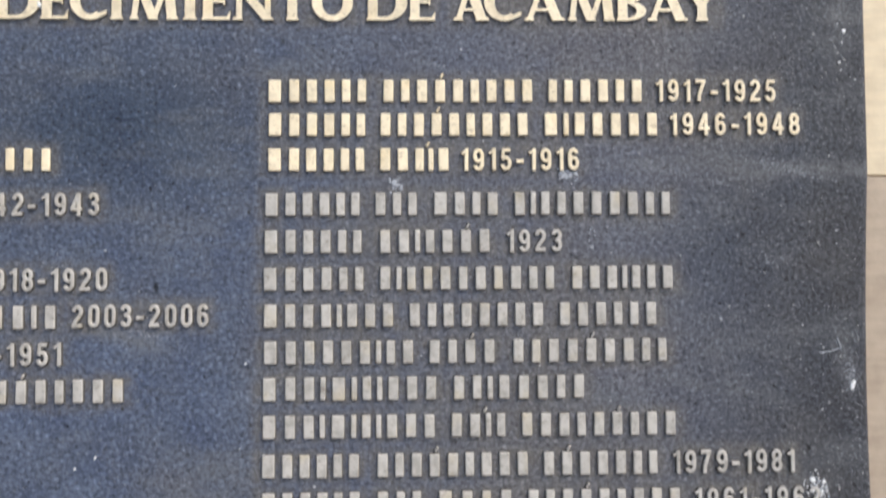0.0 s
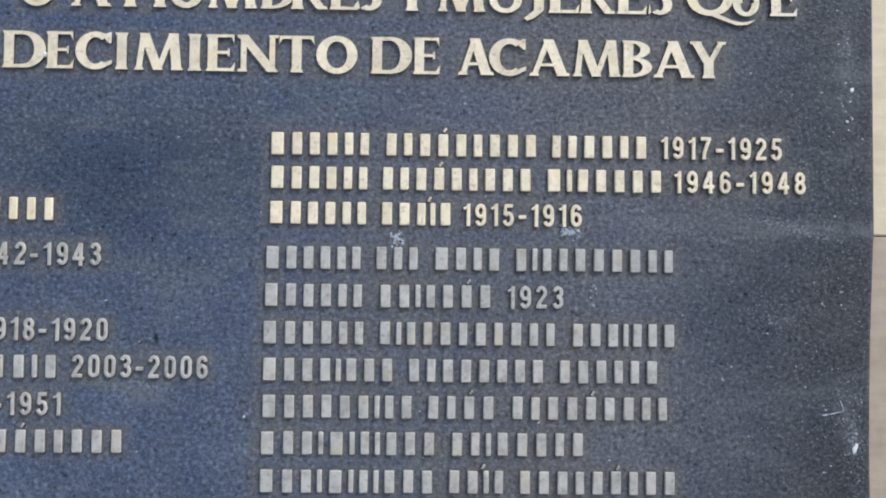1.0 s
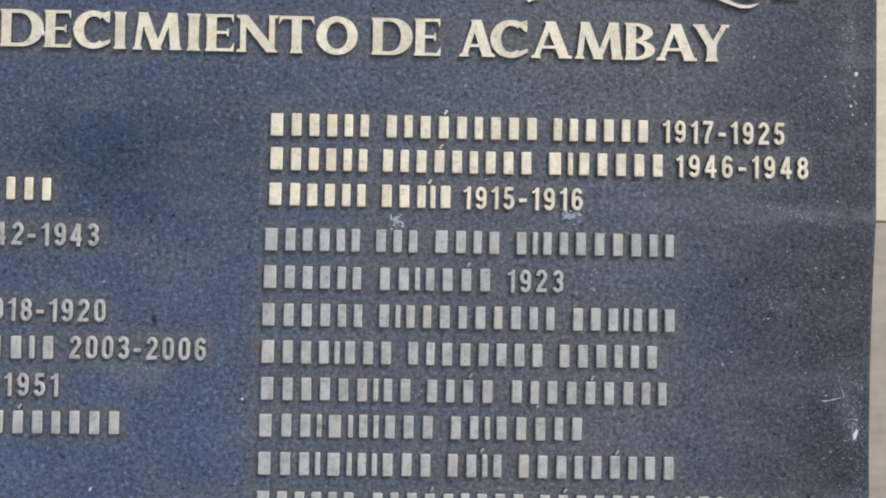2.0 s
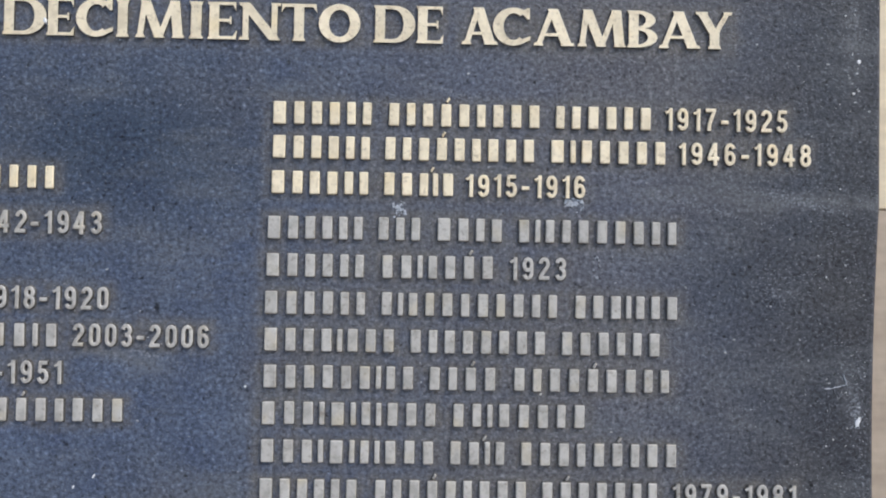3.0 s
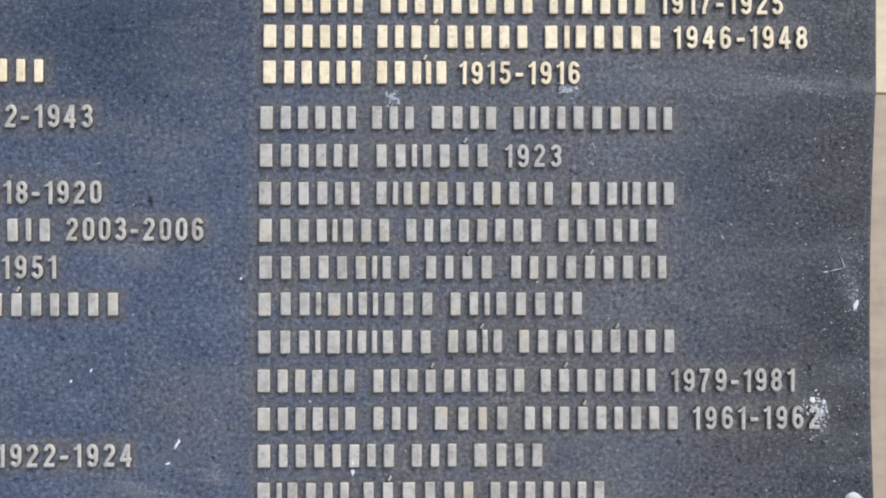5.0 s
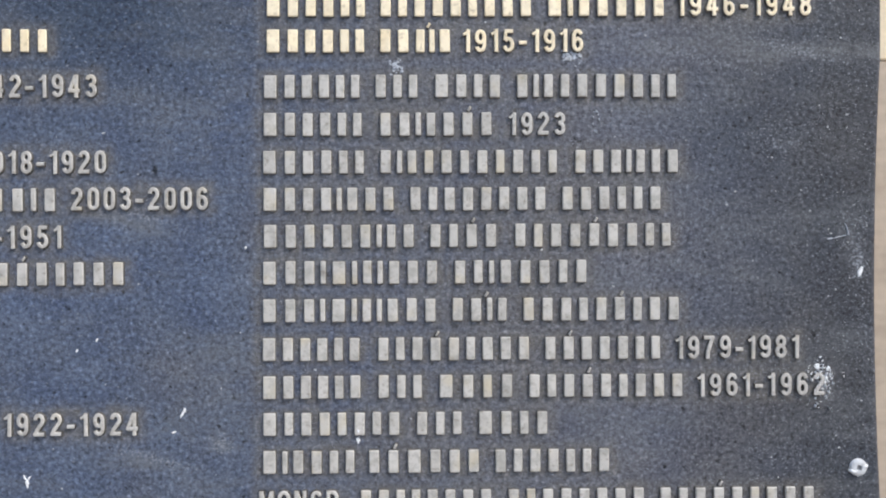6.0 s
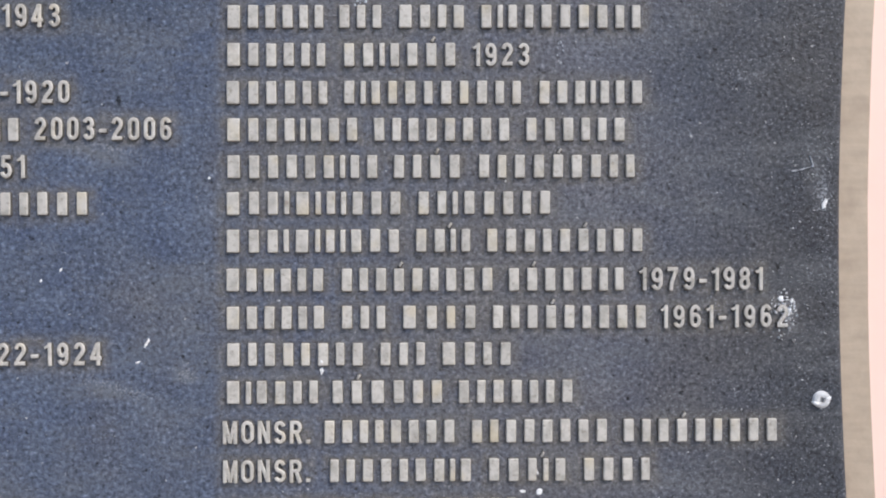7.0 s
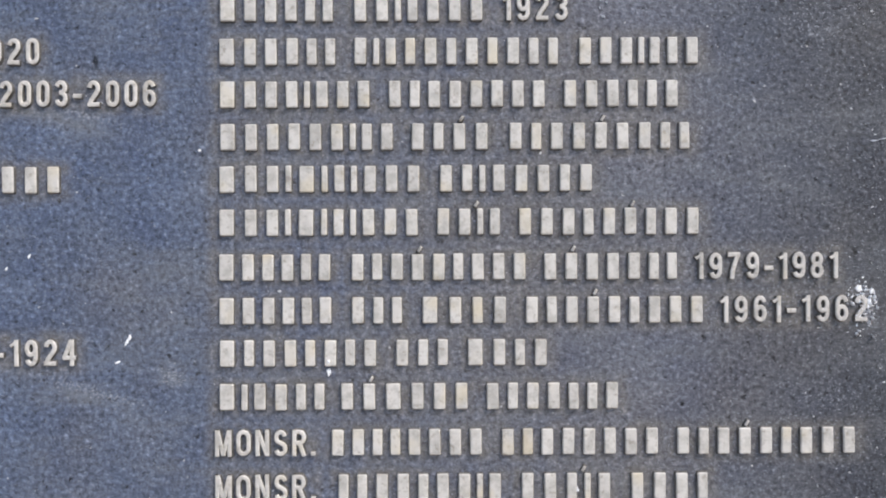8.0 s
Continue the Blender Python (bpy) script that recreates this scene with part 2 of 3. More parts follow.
def plate(name, z0, z1, label):
    """A cast plate with a gently wavy face and rounded rim; the face knows how rubbed it is."""
    nz, nx = int((z1 - z0) / 0.0016), 400
    zs = np.linspace(z0, z1, nz + 1)
    u = np.linspace(0, 1, nx + 1)
    right = np.array([panel_edge(z - (1e-6 if z > 1.55 and z1 < 1.7 else -1e-6)) for z in zs])
    X = PANEL_LEFT + (right[:, None] - PANEL_LEFT) * u[None, :]
    Z = np.repeat(zs[:, None], nx + 1, 1)
    rim = np.minimum((right[:, None] - X), X - PANEL_LEFT)
    Y = 0.00012 * np.sin(31 * X + 5 * Z) * np.sin(23 * Z + 2) + 0.0022 * np.clip(1 - rim / 0.0028, 0, 1) ** 2
    rub = np.zeros_like(X)
    for x0, x1, a, c in worn:
        dx = np.maximum(np.maximum(x0 - X, X - x1), 0)
        dz = np.maximum(np.maximum(a - Z, Z - c), 0)
        rub = np.maximum(rub, np.exp(-((dx ** 2 + dz ** 2) / 0.0041 ** 2)))
    front = np.stack([X, Y, Z], -1).reshape(-1, 3)
    idx = np.arange(front.shape[0]).reshape(nz + 1, nx + 1)
    quads = np.stack([idx[:-1, :-1], idx[:-1, 1:], idx[1:, 1:], idx[1:, :-1]], -1).reshape(-1, 4).tolist()
    loop = list(idx[0, :]) + list(idx[1:, -1]) + list(idx[-1, -2::-1]) + list(idx[-2:0:-1, 0])
    lip = front[loop].copy()
    back = lip.copy()
    back[:, 1] = 0.0092
    n0, n = front.shape[0], len(loop)
    quads += [[n0 + (i + 1) % n, n0 + i, n0 + n + i, n0 + n + (i + 1) % n] for i in range(n)]
    me = bpy.data.meshes.new(name)
    me.from_pydata(np.concatenate([front, lip, back]).tolist(), [], quads)
    me.polygons.foreach_set("use_smooth", [i < nz * nx for i in range(len(me.polygons))])
    # 0 on the left to 1 at the right: blue, slate, then dark
    to_right = np.clip((X + 0.03) / 0.34, 0, 1)
    # two patches of darker blue: upper left, and right below the seam
    deep_blue = 0.8 * np.exp(-((X + 0.08) / 0.085) ** 2 - ((Z - 1.628) / 0.042) ** 2)
    deep_blue = np.maximum(deep_blue, 0.62 * np.exp(-((X - 0.272) / 0.048) ** 2 - ((Z - 1.564) / 0.032) ** 2) * np.clip((SEAM - 0.003 - Z) / 0.004, 0, 1))
    veil = 0.8 * np.exp(-((Z - 1.6045 + 0.02 * (X - 0.24)) / 0.0055) ** 2) * np.clip((X - 0.13) / 0.06, 0, 1)
    for cx, cz, sx, sz, much in ((0.314, 1.497, 0.006, 0.013, 0.8), (-0.075, 1.5155, 0.030, 0.0035, 0.7), (-0.062, 1.389, 0.026, 0.006, 0.7),
                                 (-0.022, 1.396, 0.009, 0.006, 0.6), (0.10, 1.659, 0.040, 0.004, 0.6), (0.295, 1.428, 0.012, 0.010, 0.5),
                                 (0.02, 1.385, 0.020, 0.010, 0.35), (0.20, 1.345, 0.06, 0.008, 0.4), (0.316, 1.70, 0.006, 0.04, 0.5)):
        veil = np.maximum(veil, much * np.exp(-((X - cx) / sx) ** 2 - ((Z - cz + 0.25 * (X - cx)) / sz) ** 2))
    scuff = 0.10 + 0.14 * np.clip((X - 0.19) / 0.12, 0, 1) + 0.15 * rub
    for cx, cz, sx, sz, much in ((0.3185, 1.4925, 0.0045, 0.012, 1.0), (0.316, 1.512, 0.010, 0.012, 0.35), (0.3205, 1.462, 0.006, 0.030, 0.35), (-0.062, 1.5165, 0.016, 0.0016, 0.9),
                                 (-0.0217, 1.3963, 0.0050, 0.0045, 0.9), (-0.052, 1.3870, 0.016, 0.0022, 0.9), (-0.068, 1.3920, 0.014, 0.0030, 0.7),
                                 (0.1660, 1.6008, 0.0050, 0.0030, 1.3), (0.0718, 1.5955, 0.0022, 0.0036, 1.2), (0.299, 1.4270, 0.0050, 0.0090, 1.1), (0.29, 1.603, 0.030, 0.003, 0.7),
                                 (0.24, 1.598, 0.030, 0.0020, 0.6), (0.10, 1.659, 0.025, 0.0012, 0.8), (0.316, 1.70, 0.005, 0.03, 0.3), (0.285, 1.385, 0.022, 0.010, 0.35),
                                 (0.277, 1.556, 0.020, 0.012, 0.35), (-0.062, 1.412, 0.004, 0.003, 0.7), (0.215, 1.468, 0.010, 0.003, 0.7)):
        scuff = np.maximum(scuff, 0.12 + much * np.exp(-((X - cx) / sx) ** 2 - ((Z - cz + 0.25 * (X - cx)) / sz) ** 2))
    at = me.attributes.new("scuffed", "FLOAT", "POINT")
    at.data.foreach_set("value", np.concatenate([scuff.ravel(), np.zeros(2 * n)]).astype(np.float32))
    at = me.attributes.new("chalk", "FLOAT", "POINT")
    at.data.foreach_set("value", np.concatenate([veil.ravel(), np.zeros(2 * n)]).astype(np.float32))
    at = me.attributes.new("navy", "FLOAT", "POINT")
    at.data.foreach_set("value", np.concatenate([deep_blue.ravel(), np.zeros(2 * n)]).astype(np.float32))
    # the sides and back of the plate take the dark end
    at = me.attributes.new("rightward", "FLOAT", "POINT")
    at.data.foreach_set("value", np.concatenate([to_right.ravel(), np.ones(2 * n)]).astype(np.float32))
    at = me.attributes.new("rubbed", "FLOAT", "POINT")
    at.data.foreach_set("value", np.concatenate([rub.ravel(), np.zeros(2 * n)]).astype(np.float32))
    me.materials.append(PAINT)
    me.update()
    return hang(name, me, plaque, label)


# ---- raised bars and numerals ----
CAP, DEPTH = 0.0121, 0.0019
WIDTHS = {"1": 0.0030, "2": 0.0072, "3": 0.0084, "4": 0.0104, "t": 0.0013}
bar_meshes = {}


def bar_mesh(code, mat, height=CAP):
    """One plain raised bar with drafted sides and a chamfered face, resting on z = 0."""
    key = (code, mat.name, height)
    if key not in bar_meshes:
        w = WIDTHS[code] * {"1": 0.95, "t": 1.0}.get(code, 0.64)
        bm = bmesh.new()
        rings = []
        for inset, y in ((-0.0006, 0.0006), (0.0, -0.0013), (0.0005, -DEPTH)):
            x1, z0, z1, k = w / 2 - inset, inset, height - inset, min(0.0005, w / 5, height / 5)
            rings.append([bm.verts.new((x, y, z)) for x, z in
                          ((k - x1, z0), (x1 - k, z0), (x1, z0 + k), (x1, z1 - k), (x1 - k, z1), (k - x1, z1), (-x1, z1 - k), (-x1, z0 + k))])
        for step, (lo, hi) in enumerate(zip(rings, rings[1:])):
            for i in range(8):
                bm.faces.new((lo[i], lo[(i + 1) % 8], hi[(i + 1) % 8], hi[i])).material_index = 1 - step
        bm.faces.new(rings[-1])
        settle(bm)
        me = bpy.data.meshes.new("bar")
        bm.to_mesh(me)
        bm.free()
        me.materials.append(mat)
        me.materials.append(SIDES)
        bar_meshes[key] = me
    return bar_meshes[key]


rng = random.Random(7)
queue = []  # lettering to hang once the plates stand: name, mesh, matrix, upper or lower


def bars(x0, x1, z, codes, upper=False):
    """A word as plain bars between x0 and x1 on the base line z; an apostrophe sets a small tick over the bar before it."""
    mat = GOLD if upper else DULL
    marks = [c for c in codes if c != "'"]
    total = sum(WIDTHS[c] for c in marks)
    gap = (x1 - x0 - total) / max(1, len(marks) - 1)
    at, i = x0, 0
    for c in codes:
        if c == "'":
            m = pose(at - gap - 0.0040, 0.0, z + CAP + 0.0008, 0, 32, 0)
            queue.append(("accent_bar", bar_mesh("t", mat, 0.0029), m, upper))
            continue
        w = WIDTHS[c]
        m = pose(at + w / 2, rng.uniform(0, 0.0003), z + rng.uniform(-0.00015, 0.00015), 0, rng.uniform(-0.8, 0.8), 0)
        queue.append(("raised_bar", bar_mesh(c, mat), m, upper))
        at += w + gap
    worn.append((x0, x1, z, z + CAP))


def dress(me, mat):
    """Bare metal on the faces of raised lettering, painted sides."""
    me.materials.clear()
    me.materials.append(mat)
    me.materials.append(SIDES)
    me.update()
    for f in me.polygons:
        f.material_index = 0 if abs(f.normal.y) > 0.6 else 1


class Grotesque:
    """A narrow sans-serif character of even strokes with drafted sides, 1 high and 1 deep."""

    HALF, DRAFT, EDGE = 0.085, 0.055, 0.034

    def __init__(self):
        self.bm, self.step = bmesh.new(), 0

    def stroke(self, points, closed=False, half=HALF):
        self.step += 1
        top, n, rows = -1.0 - 0.004 * self.step, len(points), []
        for i, (x, z) in enumerate(points):
            p = points[i - 1] if i or closed else points[i]
            q = points[(i + 1) % n] if i < n - 1 or closed else points[i]
            a, c = ((x - p[0], z - p[1]) if p != (x, z) else None), ((q[0] - x, q[1] - z) if q != (x, z) else None)
            a, c = a or c, c or a
            la, lc = math.hypot(*a), math.hypot(*c)
            nx, nz = -(a[1] / la + c[1] / lc), a[0] / la + c[0] / lc
            ln = math.hypot(nx, nz)
            nx, nz = nx / ln, nz / ln
            k = 1 / max(0.6, -nx * a[1] / la + nz * a[0] / la)
            section = ((half + self.DRAFT, 0.3), (half, -0.78), (half - self.EDGE, top), (self.EDGE - half, top), (-half, -0.78), (-half - self.DRAFT, 0.3))
            rows.append([self.bm.verts.new((x + nx * w * k, y, z + nz * w * k)) for w, y in section])
        for a, c in list(zip(rows, rows[1:])) + ([(rows[-1], rows[0])] if closed else []):
            for k in range(5):
                self.bm.faces.new((a[k], a[k + 1], c[k + 1], c[k])).material_index = 1 if k in (0, 4) else 0
        if not closed:
            for row in (rows[0], rows[-1][::-1]):
                self.bm.faces.new(row).material_index = 1

    def arc(self, cx, cz, rx, rz, a0, a1, n=12):
        return [(cx + rx * math.cos(radians(a0 + (a1 - a0) * i / n)), cz + rz * math.sin(radians(a0 + (a1 - a0) * i / n))) for i in range(n + 1)]

    def line(self, *points):
        self.stroke(list(points))

    def ring(self, x0, x1, z0, z1, bow):
        """A closed oval with straight flanks between two bows."""
        cx, rx = (x0 + x1) / 2, (x1 - x0) / 2
        up, low = self.arc(cx, z1 - bow, rx, bow, 0, 180), self.arc(cx, z0 + bow, rx, bow, 180, 360)
        if z1 - z0 <= 2 * bow + 1e-6:
            up, low = up[:-1], low[:-1]
        self.stroke(up + low, True)


# advance width of each character, in units of its height
ADVANCE = {"1": 0.33, "-": 0.34, ".": 0.20, "M": 0.64, "O": 0.56, "N": 0.54, "S": 0.52, "R": 0.55}


def draw_plain(g, ch):
    h = g.HALF
    t, m = 1 - h, 0.25
    if ch == "0":
        g.ring(h, 0.5 - h, h, t, 0.20)
    elif ch == "O":
        g.ring(h, 0.56 - h, h, t, 0.23)
    elif ch == "1":
        g.line((0.245, 0.0), (0.245, 1.0)), g.stroke([(0.03, 0.765), (0.15, 0.83), (0.24, 0.95)], half=0.06)
    elif ch == "2":
        g.stroke(g.arc(m, 0.70, m - h, t - 0.70, 172, -25) + [(0.33, 0.50), (0.15, 0.25), (0.11, 0.10)]), g.line((0.02, h), (0.48, h))
    elif ch == "3":
        g.stroke(g.arc(m, 0.725, m - h - 0.01, t - 0.725, 165, -75)), g.stroke(g.arc(m, 0.30, m - h, 0.30 - h, 80, -165)), g.line((0.20, 0.525), (0.29, 0.525))
    elif ch == "4":
        g.line((0.335, 0.0), (0.335, 1.0)), g.line((0.0, 0.30), (0.50, 0.30)), g.line((0.05, 0.29), (0.30, 0.96))
    elif ch == "5":
        g.line((0.09, t), (0.46, t)), g.stroke([(0.135, t), (0.10, 0.52)], half=0.075), g.stroke(g.arc(m - 0.01, 0.335, m - h + 0.01, 0.335 - h, 140, -165))
    elif ch in "69":
        flip = (lambda p: p) if ch == "6" else (lambda p: [(0.5 - x, 1 - z) for x, z in p])
        g.stroke(flip(g.arc(m, 0.68, m - h, t - 0.68, 20, 180) + [(h, 0.32)]))
        g.stroke(flip(g.arc(m, 0.325, m - h, 0.325 - h, 0, 360, 24)[:-1]), True)
    elif ch == "7":
        g.line((0.02, t), (0.48, t)), g.stroke([(0.41, t), (0.29, 0.58), (0.20, 0.28), (0.18, 0.0)])
    elif ch == "8":
        g.ring(h + 0.015, 0.485 - h, 0.535, t, (t - 0.535) / 2), g.ring(h, 0.5 - h, h, 0.525, (0.525 - h) / 2)
    elif ch == "-":
        g.line((0.0, 0.41), (0.34, 0.41))
    elif ch == ".":
        g.line((0.01, h), (0.19, h))
    elif ch == "M":
        g.line((h, 0), (h, 1)), g.line((0.64 - h, 0), (0.64 - h, 1)), g.line((0.10, 0.98), (0.32, 0.03)), g.line((0.32, 0.03), (0.54, 0.98))
    elif ch == "N":
        g.line((h, 0), (h, 1)), g.line((0.54 - h, 0), (0.54 - h, 1)), g.line((0.10, 0.97), (0.44, 0.03))
    elif ch == "S":
        g.stroke(g.arc(0.26, 0.715, 0.165, t - 0.715, 15, 240) + g.arc(0.26, 0.285, 0.175, 0.285 - h, 60, -165))
    elif ch == "R":
        g.line((h, 0), (h, 1)), g.stroke([(h, t), (0.29, t)] + g.arc(0.29, 0.705, 0.16, t - 0.705, 80, -80) + [(0.29, 0.495), (h, 0.495)]), g.line((0.29, 0.47), (0.46, 0.0))


plain_meshes = {}


def plain_mesh(ch, mat):
    if (ch, mat.name) not in plain_meshes:
        g = Grotesque()
        draw_plain(g, ch)
        settle(g.bm)
        me = bpy.data.meshes.new("numeral" if ch.isdigit() else "letter")
        g.bm.to_mesh(me)
        g.bm.free()
        me.materials.append(mat)
        me.materials.append(SIDES)
        plain_meshes[ch, mat.name] = me
    return plain_meshes[ch, mat.name]


def inscribe(x0, x1, z, text, upper=False):
    """A date or a plain word in raised sans-serif characters between x0 and x1."""
    mat = GOLD if upper else DULL
    widths = [ADVANCE.get(c, 0.50) * CAP for c in text]
    gap = (x1 - x0 - sum(widths)) / (len(text) - 1)
    at = x0
    for c, w in zip(text, widths):
        m = pose(at, rng.uniform(0.0, 0.0003), z + rng.uniform(-0.00015, 0.00015), 0, rng.uniform(-0.8, 0.8), 0) @ Matrix.Diagonal((CAP, DEPTH, CAP, 1))
        queue.append(("dash" if c == "-" else "full_stop" if c == "." else "numeral" if c.isdigit() else "letter", plain_mesh(c, mat), m, upper))
        at += w + gap
    worn.append((x0, x1, z, z + CAP))


# width classes of the lettering, row by row: narrow 1, slim 2, full 3, broad 4
OPENING, LONG_RUN = "433322", "3233'32333"
z = 1.6406
bars(0.0017, 0.0572, z, OPENING, True), bars(0.0638, 0.1475, z, LONG_RUN, True), bars(0.1535, 0.2073, z, "223323", True)
inscribe(0.2136, 0.2797, z, "1917-1925", True)
z = 1.6222
bars(0.0018, 0.0567, z, OPENING, True), bars(0.0621, 0.1448, z, LONG_RUN, True), bars(0.1508, 0.2155, z, "4133333", True)
inscribe(0.2209, 0.2925, z, "1946-1948", True)
z = 1.6032
bars(0.0016, 0.0562, z, OPENING, True), bars(0.0619, 0.1018, z, "3321'3", True)
inscribe(0.1069, 0.1711, z, "1915-1916", True)
bars(-0.1474, -0.1107, z + 0.0006, "3222", True)
z = 1.5792
bars(0.0, 0.0536, z, OPENING), bars(0.0593, 0.0842, z, "322"), bars(0.0905, 0.1281, z, "4323"), bars(0.1344, 0.2216, z, "3122333322")
inscribe(-0.1407, -0.0859, z + 0.0006, "42-1943")
z = 1.5591
bars(-0.0002, 0.0546, z, OPENING), bars(0.0618, 0.1236, z, "331233'3")
inscribe(0.1312, 0.1613, z, "1923")
z = 1.5392
bars(-0.0006, 0.0556, z, OPENING), bars(0.0616, 0.158, z, "31223232322"), bars(0.165, 0.2226, z, "3331223")
inscribe(-0.1412, -0.0814, z + 0.0006, "918-1920")
z = 1.5195
bars(-0.0006, 0.0715, z, "43331333"), bars(0.0775, 0.1521, z, "32333333"), bars(0.1581, 0.2133, z, "333223")
bars(-0.1431, -0.107, z + 0.0004, "3313"), inscribe(-0.0998, -0.028, z + 0.0008, "2003-2006")
z = 1.5
bars(-0.0005, 0.0821, z, "433333123"), bars(0.0878, 0.1257, z, "323'3"), bars(0.1329, 0.2185, z, "32333'3322")
inscribe(-0.1403, -0.1051, z + 0.0004, "-1951")
z = 1.4807
bars(-0.001, 0.0942, z, "43314121333"), bars(0.1008, 0.1736, z, "32133323")
bars(-0.1405, -0.0713, z, "33'32333")
z = 1.4607
bars(-0.0011, 0.0934, z, "43314121333"), bars(0.0994, 0.1309, z, "331'2"), bars(0.1372, 0.2228, z, "333233'233")
z = 1.44
bars(-0.0015, 0.053, z, "433323"), bars(0.0599, 0.143, z, LONG_RUN), bars(0.1487, 0.2126, z, "33'33322")
inscribe(0.2195, 0.2855, z, "1979-1981")
z = 1.42
bars(-0.0015, 0.0534, z, "433323"), bars(0.06, 0.0858, z, "322"), bars(0.0921, 0.1338, z, "4323"), bars(0.1401, 0.2247, z, LONG_RUN)
inscribe(0.231, 0.2991, z, "1961-1962")
z = 1.4005
bars(-0.0014, 0.0739, z, "42332323"), bars(0.0802, 0.1067, z, "322"), bars(0.113, 0.1525, z, "4323")
inscribe(-0.136, -0.0654, z + 0.0008, "1922-1924")
z = 1.3803
bars(-0.0015, 0.0498, z, "413322"), bars(0.0549, 0.116, z, "33'4333"), bars(0.122, 0.1854, z, "3233223")
z = 1.3592
inscribe(-0.002, 0.0446, z, "MONSR."), bars(0.0503, 0.1225, z, "33223333"), bars(0.1289, 0.2038, z, "32333333"), bars(0.2099, 0.2949, z, LONG_RUN)
z = 1.3385
inscribe(-0.0021, 0.0445, z, "MONSR."), bars(0.0535, 0.1312, z, "223323313"), bars(0.1379, 0.1817, z, "3321'3"), bars(0.1887, 0.2266, z, "3332")
z = 1.3172
bars(-0.0018, 0.0656, z, "33333333"), bars(0.0716, 0.1016, z, "323"), bars(0.1106, 0.1557, z, "43333")

# ---- serif heading ----
TALL, ST, TH, SH, SO = 0.0200, 0.262, 0.155, 0.085, 0.045


class Glyph:
    """A Roman capital of bold stems, thin strokes and flat serifs, in units of its height."""

    def __init__(self, width):
        self.bm, self.w, self.step = bmesh.new(), width, 0

    def poly(self, *ring):
        self.step += 1
        prism(self.bm, ring, -0.072 - 0.0004 * self.step, 0.03)

    def rect(self, x0, x1, y0, y1):
        self.poly((x0, y0), (x1, y0), (x1, y1), (x0, y1))

    def serif(self, x0, x1, y):
        self.poly(*((x0, 0), (x1, 0), (x1 - 0.03, SH), (x0 + 0.03, SH)) if y == 0 else ((x0, 1), (x0 + 0.03, 1 - SH), (x1 - 0.03, 1 - SH), (x1, 1)))

    def stem(self, x, thick=ST, top=True, low=True):
        self.rect(x + SO, x + SO + thick, 0, 1)
        if top:
            self.serif(x, x + thick + 2 * SO, 1)
        if low:
            self.serif(x, x + thick + 2 * SO, 0)

    def slant(self, x0, y0, x1, y1, thick):
        self.poly((x0 - thick / 2, y0), (x0 + thick / 2, y0), (x1 + thick / 2, y1), (x1 - thick / 2, y1))

    def arc(self, cx, cy, rx, ry, a0, a1, side=ST * 1.06, flat=TH):
        self.step += 1
        n, front, back = 26, -0.072 - 0.0004 * self.step, 0.03
        rows = []
        for i in range(n + 1):
            a = radians(a0 + (a1 - a0) * i / n)
            c, s = math.cos(a), math.sin(a)
            o, q = (cx + rx * c, cy + ry * s), (cx + (rx - side) * c, cy + (ry - flat) * s)
            rows.append([self.bm.verts.new((p[0], y, p[1])) for p, y in ((o, front), (q, front), (q, back), (o, back))])
        for a, c in zip(rows, rows[1:]):
            for k in range(4):
                self.bm.faces.new((a[k], a[(k + 1) % 4], c[(k + 1) % 4], c[k]))
        if abs(a1 - a0) < 359:
            self.bm.faces.new(rows[0]), self.bm.faces.new(rows[-1][::-1])


